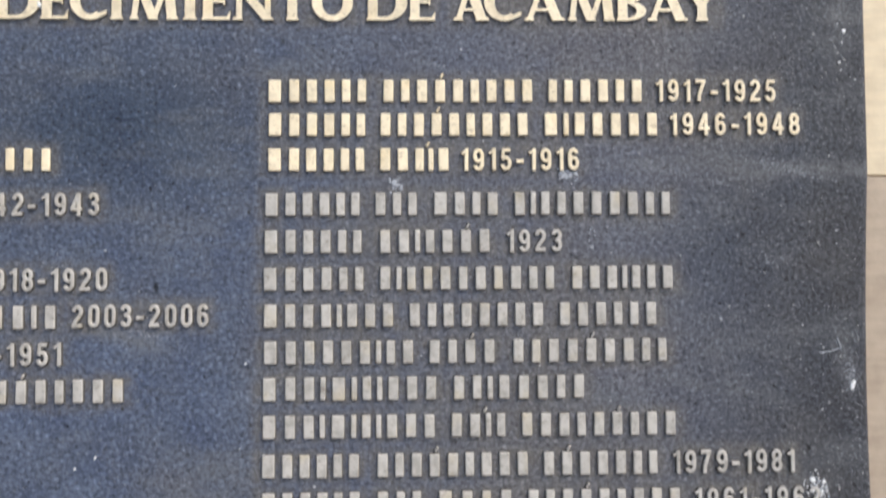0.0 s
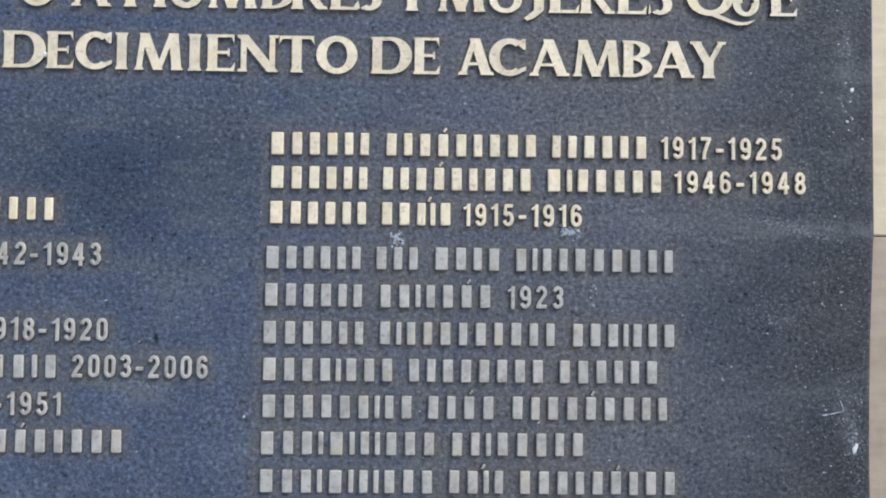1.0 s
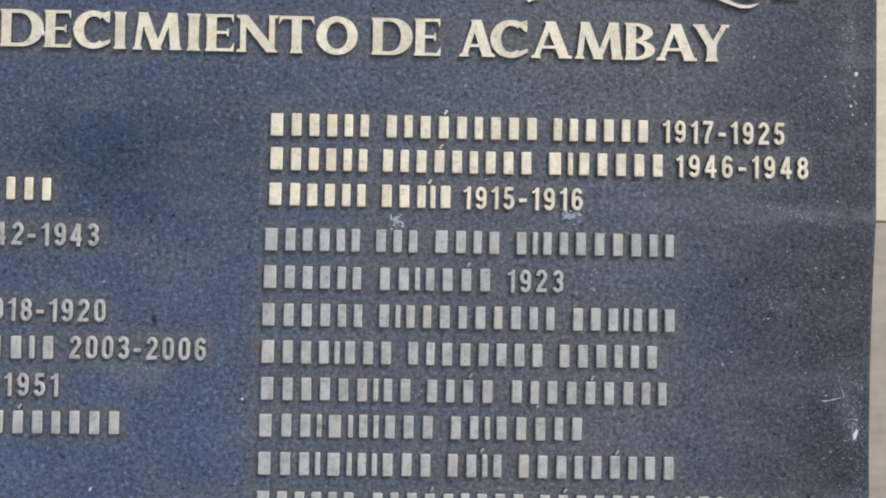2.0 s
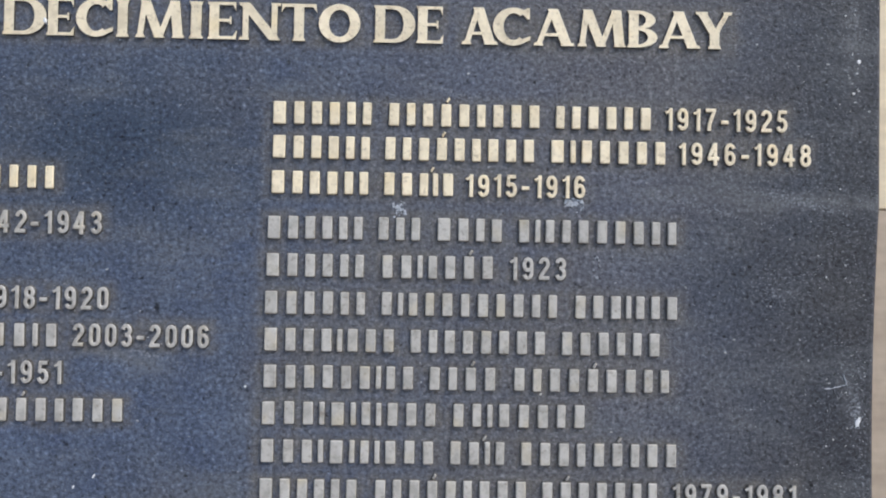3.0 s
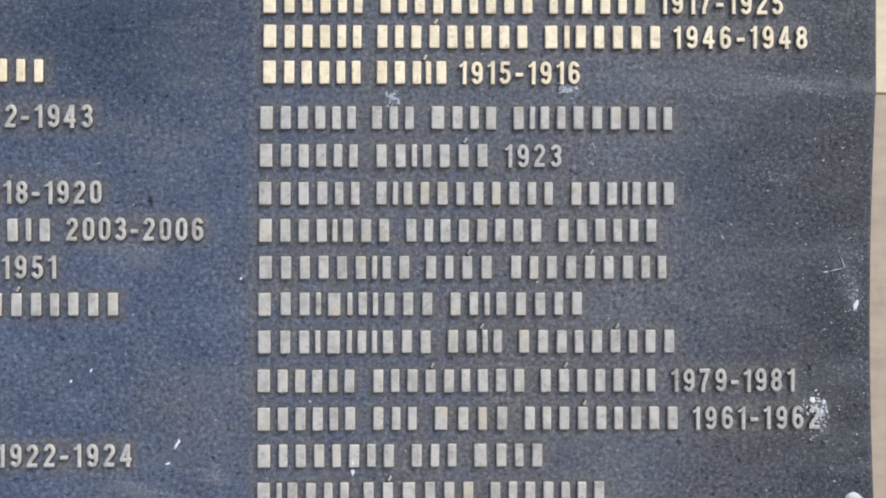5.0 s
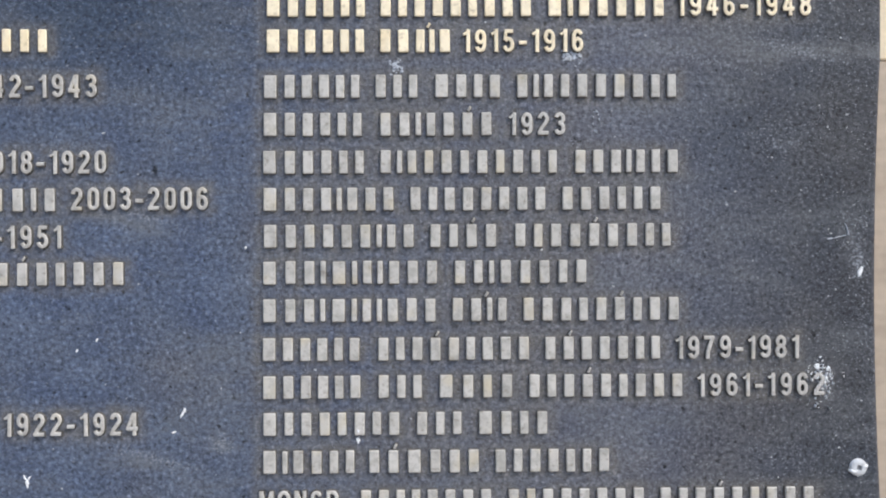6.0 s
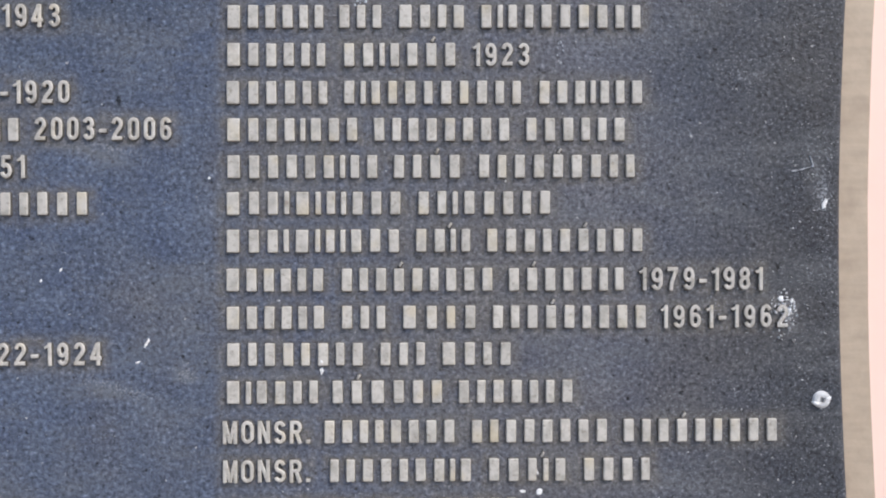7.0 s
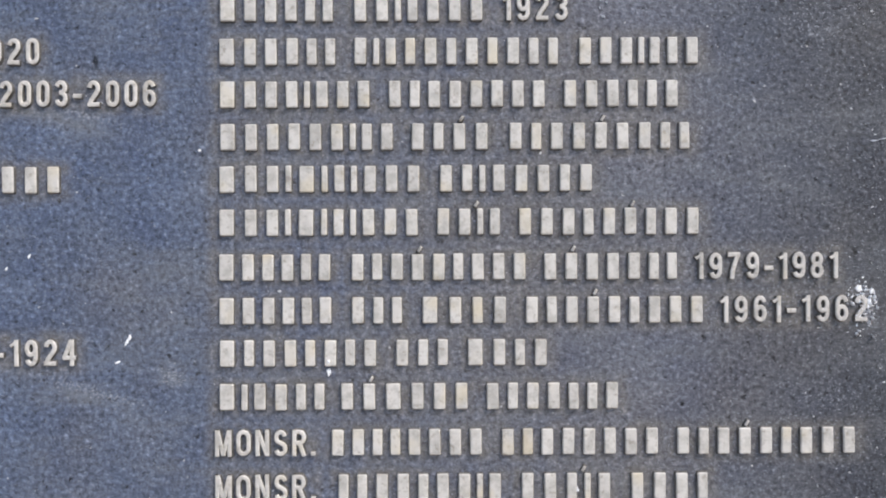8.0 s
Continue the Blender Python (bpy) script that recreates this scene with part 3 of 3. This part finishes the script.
def draw(g, ch):
    w = g.w
    if ch == "I":
        g.stem(w / 2 - ST / 2 - SO)
    elif ch == "D":
        g.stem(0), g.rect(SO, w * 0.50, 0, 0.10), g.rect(SO, w * 0.50, 0.90, 1), g.arc(w * 0.49, 0.5, w * 0.51, 0.5, -90, 90, ST * 1.2, 0.11)
    elif ch == "E":
        g.stem(0), g.rect(SO, w - 0.02, 0.92, 1), g.rect(SO, w * 0.82, 0.47, 0.55), g.rect(SO, w - 0.01, 0, 0.085)
        g.poly((w - 0.09, 0.92), (w - 0.02, 0.76), (w - 0.02, 1)), g.poly((w - 0.10, 0.085), (w - 0.01, 0), (w + 0.01, 0.25))
        g.rect(w * 0.82 - 0.05, w * 0.82, 0.41, 0.61)
    elif ch == "C":
        g.arc(w * 0.54, 0.5, w * 0.54, 0.515, 52, 308), g.poly((w - 0.30, 0.90), (w - 0.10, 0.70), (w - 0.04, 0.70), (w - 0.04, 1.0), (w - 0.10, 1.0)), g.poly((w - 0.36, 0.12), (w - 0.30, 0.01), (w - 0.02, 0.14), (w - 0.02, 0.25))
    elif ch == "M":
        g.slant(0.14, 0, 0.26, 1, TH), g.slant(0.28, 1, w * 0.50, 0, ST), g.slant(w * 0.50, 0, w - 0.30, 1, TH), g.slant(w - 0.27, 1, w - 0.17, 0, ST)
        g.serif(0.02, 0.28, 0), g.serif(w - 0.33, w, 0)
    elif ch == "N":
        g.rect(0.10, 0.10 + TH, 0, 1), g.slant(0.14, 1, w - 0.16, 0, ST * 1.15), g.rect(w - 0.10 - TH, w - 0.10, 0.02, 1)
        g.serif(0, 0.28, 0), g.serif(0, 0.20, 1), g.serif(w - 0.28, w, 1)
    elif ch == "T":
        g.stem(w / 2 - ST / 2 - SO, top=False), g.rect(0.02, w - 0.02, 0.91, 1)
        g.poly((0.0, 0.76), (0.10, 0.91), (0.03, 1)), g.poly((w, 0.76), (w - 0.03, 1), (w - 0.10, 0.91))
    elif ch == "O":
        g.arc(w / 2, 0.5, w / 2, 0.52, 0, 360)
    elif ch == "A":
        g.slant(0.15, 0, w * 0.47, 1, TH), g.slant(w * 0.47, 1, w - 0.20, 0, ST * 1.1), g.rect(0.24, w - 0.30, 0.26, 0.34)
        g.serif(0.02, 0.29, 0), g.serif(w - 0.37, w, 0)
    elif ch == "B":
        g.stem(0), g.arc(ST, 0.745, w * 0.93 - ST, 0.255, -90, 90, ST, 0.08), g.arc(ST, 0.275, w - ST, 0.275, -90, 90, ST, 0.08)
    elif ch == "Y":
        g.slant(0.16, 1, w * 0.50, 0.42, ST), g.slant(w - 0.13, 1, w * 0.55, 0.42, TH), g.rect(w * 0.52 - ST / 2, w * 0.52 + ST / 2, 0, 0.5)
        g.serif(0.0, 0.34, 1), g.serif(w - 0.26, w, 1), g.serif(w * 0.52 - ST / 2 - SO, w * 0.52 + ST / 2 + SO, 0)
    elif ch == "H":
        g.stem(0), g.stem(w - ST - 2 * SO), g.rect(ST, w - ST, 0.46, 0.55)
    elif ch == "R":
        g.stem(0), g.arc(ST, 0.73, w * 0.80 - ST, 0.27, -90, 90, ST, 0.08), g.slant(w * 0.46, 0.48, w - 0.16, 0, ST), g.serif(w - 0.28, w, 0)
    elif ch == "S":
        g.arc(w * 0.50, 0.745, w * 0.47, 0.265, 55, 275, ST * 0.9, 0.12), g.arc(w * 0.50, 0.27, w * 0.50, 0.28, 95, -130, ST * 0.95, 0.12)
        g.poly((w - 0.13, 0.97), (w - 0.06, 0.72), (w - 0.05, 1.0)), g.poly((0.02, 0.0), (0.10, 0.05), (0.05, 0.30))
    elif ch == "U":
        g.rect(SO, SO + ST, 0.34, 1), g.rect(w - 0.10 - TH, w - 0.10, 0.34, 1), g.serif(0, ST + 2 * SO, 1), g.serif(w - 0.28, w, 1)
        g.arc((w - 0.10 + SO) / 2, 0.34, (w - 0.10 - SO) / 2, 0.36, 180, 360, ST * 0.8, 0.12)
    elif ch == "J":
        g.rect(w - SO - ST, w - SO, 0.06, 1), g.serif(w - ST - 2 * SO, w, 1)
        g.poly((w - SO - ST, 0.06), (w - SO - ST * 0.7, -0.10), (w - SO, 0.06)), g.poly((w - SO - ST * 0.1, 0.07), (w - SO - ST, 0.07), (-0.02, -0.16), (0.06, -0.23), (w * 0.5, -0.14))
    elif ch == "Q":
        b = w * 0.97
        g.arc(b / 2, 0.5, b / 2, 0.52, 0, 360), g.poly((b * 0.40, 0.05), (b * 0.62, 0.06), (b * 0.98, -0.14), (b * 0.80, -0.16))
        g.poly((b * 0.80, -0.155), (b * 0.98, -0.14), (b * 1.20, -0.19), (b * 1.06, -0.27)), g.poly((b * 1.06, -0.27), (b * 1.20, -0.19), (b * 1.46, -0.12), (b * 1.30, -0.25))


glyph_meshes = {}


def heading(ch, x0, x1, z):
    key = (ch, round((x1 - x0) / TALL, 1))
    if key not in glyph_meshes:
        g = Glyph((x1 - x0) / TALL)
        draw(g, ch)
        settle(g.bm)
        me = bpy.data.meshes.new("letter")
        g.bm.to_mesh(me)
        g.bm.free()
        dress(me, GOLD)
        glyph_meshes[key] = (me, x1 - x0)
    me, w = glyph_meshes[key]
    queue.append(("letter", me, pose(x0, 0, z) @ Matrix.Diagonal(((x1 - x0) / w * TALL, TALL, TALL, 1)), True))


def heading_word(word, z, *spans, climb=0.0):
    for ch, x0, x1 in zip(word, spans[::2], spans[1::2]):
        heading(ch, x0, x1, z + climb * x0)
    worn.append((spans[0], spans[-1], z, z + TALL))


z = 1.6851
heading_word("DECIMIENTO", z, -0.1414, -0.1181, -0.1181, -0.1033, -0.1024, -0.0824, -0.0824, -0.0728, -0.0712, -0.0446, -0.0436, -0.0333,
             -0.0324, -0.0169, -0.0157, 0.0068, 0.0068, 0.0260, 0.0269, 0.0492, climb=-0.004)
heading_word("DE", z, 0.0563, 0.0786, 0.0792, 0.0936)
heading_word("ACAMBAY", z, 0.1031, 0.1230, 0.1203, 0.1409, 0.1418, 0.1643, 0.1655, 0.1920, 0.1926, 0.2090, 0.2093, 0.2322, 0.2294, 0.2495)
z = 1.7197
heading_word("O", z, -0.1337, -0.1137)
heading_word("A", z, -0.1058, -0.0840)
heading_word("HOMBRES", z, -0.0772, -0.0543, -0.0534, -0.0337, -0.0322, -0.0054, -0.0036, 0.0135, 0.0128, 0.0327, 0.0336, 0.0486, 0.0480, 0.0618)
heading_word("Y", z, 0.0679, 0.0879)
heading_word("MUJERES", z, 0.0920, 0.1182, 0.1194, 0.1399, 0.1395, 0.1507, 0.1523, 0.1690, 0.1694, 0.1887, 0.1896, 0.2058, 0.2065, 0.2199)
heading_word("QUE", z, 0.2278, 0.2544, 0.2522, 0.2696, 0.2733, 0.2882)

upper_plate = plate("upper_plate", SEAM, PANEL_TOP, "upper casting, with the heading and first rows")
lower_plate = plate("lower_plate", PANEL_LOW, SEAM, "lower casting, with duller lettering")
for name, me, m, upper in queue:
    hang(name, me, upper_plate if upper else lower_plate).matrix_basis = m


def edge_strip(plate_ob, z0, z1):
    """A strip added for the dark line along the right edge of a casting."""
    bm = bmesh.new()
    zs = [z0 + (z1 - z0) * i / 24 for i in range(25)]
    edge = [panel_edge(min(max(v, z0 + 1e-5), z1 - 1e-5)) for v in zs]
    width = [0.0013 + 0.0005 * noise.noise((7.3, 0.0, 90 * v)) for v in zs]
    rows = [[bm.verts.new(p) for p in ((e - 0.0006, 0.0030, v), (e + w, 0.0072, v), (e + w + 0.0002, 0.0094, v), (e - 0.0006, 0.0094, v))] for e, w, v in zip(edge, width, zs)]
    for a, c in zip(rows, rows[1:]):
        for k in range(4):
            bm.faces.new((a[k], a[(k + 1) % 4], c[(k + 1) % 4], c[k]))
    bm.faces.new(rows[0]), bm.faces.new(rows[-1][::-1])
    part("sealant_bead", settle(bm), EDGE_STRIP, plate_ob, "dark strip along the right edge")


edge_strip(upper_plate, SEAM, PANEL_TOP)
edge_strip(lower_plate, PANEL_LOW, SEAM)


# ---- paint drips, smears and scratches ----
def blob(bm, x, z, rx, rz, height=0.0004, turn=0.0, rough=0.35, seed=0):
    """An uneven low drop on the face."""
    r = random.Random(seed)
    n = 11
    mid = bm.verts.new((x, -height, z))
    ring, foot = [], []
    for i in range(n):
        a, k = 2 * math.pi * i / n, 1 + r.uniform(-rough, rough)
        u, v = rx * k * math.cos(a), rz * k * math.sin(a)
        u, v = u * math.cos(turn) - v * math.sin(turn), u * math.sin(turn) + v * math.cos(turn)
        ring.append(bm.verts.new((x + 0.75 * u, -height * 0.8, z + 0.75 * v)))
        foot.append(bm.verts.new((x + u, 0.0003, z + v)))
    for i in range(n):
        j = (i + 1) % n
        bm.faces.new((mid, ring[i], ring[j])), bm.faces.new((ring[i], foot[i], foot[j], ring[j]))


def drop(name, mat, plate_ob, label, *blobs):
    bm = bmesh.new()
    for k, (x, z, rx, rz, turn, *height) in enumerate(blobs):
        blob(bm, x, z, rx, rz, height[0] if height else 0.0005, turn, 0.3, k * 7 + int(1000 * abs(x)))
    return part(name, settle(bm), mat, plate_ob, label)


drop("paint_drip", WHITE, lower_plate, "white paint drip", (0.0506, 1.3975, 0.0012, 0.0022, 0), (0.0508, 1.4028, 0.0009, 0.0011, 0, 0.0024))
drop("paint_drip", WHITE, lower_plate, "white paint drip", (0.3191, 1.4853, 0.0013, 0.0027, -0.3), (0.3200, 1.4876, 0.0009, 0.0010, 0))
drop("paint_drip", WHITE, lower_plate, "white paint drip", (-0.0425, 1.4121, 0.0007, 0.0030, -0.5), (-0.0412, 1.4142, 0.0008, 0.0012, 0), (-0.0470, 1.4025, 0.0016, 0.0006, 0.3))
drop("paint_drip", WHITE, lower_plate, "white paint drip", (0.1575, 1.3326, 0.0018, 0.0013, 0), (0.1666, 1.3322, 0.0022, 0.0018, 0.4), (0.1647, 1.3440, 0.0006, 0.0032, 0.45))
drop("paint_drip", WHITE, lower_plate, "white paint drip", (-0.1247, 1.3760, 0.0010, 0.0024, 0.1), (-0.1258, 1.3790, 0.0006, 0.0014, 0.5), (-0.1236, 1.3788, 0.0006, 0.0013, -0.5))
drop("paint_drip", WHITE, upper_plate, "white paint dab on the heading", (-0.1187, 1.6935, 0.0010, 0.0021, 0.1, 0.0021))
drop("paint_fleck", WHITE, lower_plate, "white paint fleck", (-0.0085, 1.5003, 0.0008, 0.0007, 0))
drop("paint_fleck", WHITE, lower_plate, "white paint fleck", (-0.0874, 1.4517, 0.0006, 0.0013, -0.4), (-0.0980, 1.4460, 0.0005, 0.0009, -0.4))
drop("paint_fleck", WHITE, upper_plate, "white paint fleck", (0.3190, 1.6799, 0.0012, 0.0014, 0), (0.3161, 1.6628, 0.0007, 0.0007, 0))
r = random.Random(11)
drop("paint_fleck", WHITE, upper_plate, "scattered white paint flecks by the edge",
     *[(0.3165 + r.gauss(0, 0.0035), r.uniform(1.655, 1.755), r.uniform(0.0002, 0.0005), r.uniform(0.0002, 0.0008), r.uniform(-1, 1)) for _ in range(14)])
drop("paint_splash", WHITE, lower_plate, "splash of white paint over the numerals", (0.2961, 1.4349, 0.0016, 0.0021, 0.3), (0.3019, 1.4340, 0.0011, 0.0014, 0), (0.2998, 1.4290, 0.0008, 0.0018, -0.4, 0.0023), (0.2925, 1.4282, 0.0005, 0.0012, 0.3, 0.0023),
     *[(0.2985 + r.gauss(0, 0.0034), 1.4270 + r.gauss(0, 0.0058), r.uniform(0.00012, 0.0004), r.uniform(0.0002, 0.0011), r.gauss(-0.2, 0.4), r.choice((0.0005, 0.0005, 0.0022))) for _ in range(80)])
drop("scratch", SMEAR, lower_plate, "pale scratch", (0.3122, 1.5088, 0.00030, 0.0040, 0.35), (0.3085, 1.5046, 0.0052, 0.00028, 0.22), (0.3030, 1.5035, 0.0018, 0.0005, 0.1), (0.3128, 1.5062, 0.0006, 0.0008, 0))
drop("chalky_smear", SMEAR, upper_plate, "chalky pale smear", *[(0.1666 + r.gauss(0, 0.0032), 1.6003 + r.gauss(0, 0.0018) + 0.0008, r.uniform(0.0004, 0.0012), r.uniform(0.0003, 0.0009), r.uniform(-1, 1)) for _ in range(44)])
drop("chalky_smear", SMEAR, lower_plate, "chalky pale smear", *[(0.0718 + r.gauss(0, 0.0016), 1.5955 + r.gauss(0, 0.0022), r.uniform(0.0004, 0.0010), r.uniform(0.0003, 0.0009), r.uniform(-1, 1)) for _ in range(22)])
drop("chalky_smear", SMEAR, lower_plate, "outlined pale drip", *[(0.1779 + 0.0016 * math.cos(a), 1.5665 + 0.0056 * math.sin(a), 0.00035, 0.0008, 0.3) for a in (0.2, 0.7, 1.2, 1.6, 2.1, 2.7, 3.4, 4.4, 5.0)])


def flecks(plate_ob, z0, z1, count, seed):
    """Countless tiny pale flecks of paint and bare grain, thicker towards the right edge."""
    q, bm = random.Random(seed), bmesh.new()
    for k in range(count):
        x = q.uniform(-0.2, 0.326) if q.random() < 0.55 else 0.324 - abs(q.gauss(0, 0.025))
        s = 0.00015 + 0.00035 * q.random() ** 3
        blob(bm, x, q.uniform(z0, z1), s * q.uniform(1.0, 2.2), s, 0.0003, q.gauss(0.1, 0.5), 0.55, k)
    tagged(part("fleck_scatter", settle(bm), FLECK, plate_ob, "tiny pale paint flecks"), kind="stuff")


flecks(upper_plate, 1.605, 1.77, 150, 3)
flecks(lower_plate, 1.28, 1.595, 340, 4)


# ---- fixing screw ----
def fixing_screw(x, z):
    screw = tagged(new("fixing_screw"), "white-smeared zinc screw with a square socket in the plaque", "screw")
    screw.matrix_basis = pose(x, 0, z, 0, 12, 0)
    bm = bmesh.new()
    n, rings = 28, []
    sq = lambda a, s: s / max(abs(math.cos(a)), abs(math.sin(a)))
    for rad, y, square in ((0.0047, 0.0006, 0), (0.0047, -0.0006, 0), (0.0041, -0.0014, 0), (0.0030, -0.0018, 0), (0.0014, -0.0018, 1), (0.0013, -0.0004, 1)):
        ring = []
        for i in range(n):
            a = 2 * math.pi * i / n
            k = sq(a, rad) if square else rad
            ring.append(bm.verts.new((k * math.cos(a), y, k * math.sin(a))))
        rings.append(ring)
    for a, c in zip(rings, rings[1:]):
        for i in range(n):
            bm.faces.new((a[i], a[(i + 1) % n], c[(i + 1) % n], c[i]))
    part("head", settle(bm), SCREW, screw)
    bm = bmesh.new()
    prism(bm, [(-0.0015, -0.0015), (0.0015, -0.0015), (0.0015, 0.0015), (-0.0015, 0.0015)], -0.0005, 0.0004)
    part("socket", settle(bm), SOCKET, screw, "dark square socket")
    bm = bmesh.new()
    blob(bm, 0.0030, 0.0014, 0.0019, 0.0012, 0.0022, 0.3, 0.35, 1)
    blob(bm, -0.0029, -0.0024, 0.0019, 0.0013, 0.0022, 0.1, 0.35, 2)
    part("paint_dab", settle(bm), WHITE, screw, "white paint dabs")


fixing_screw(0.3177, 1.3811)
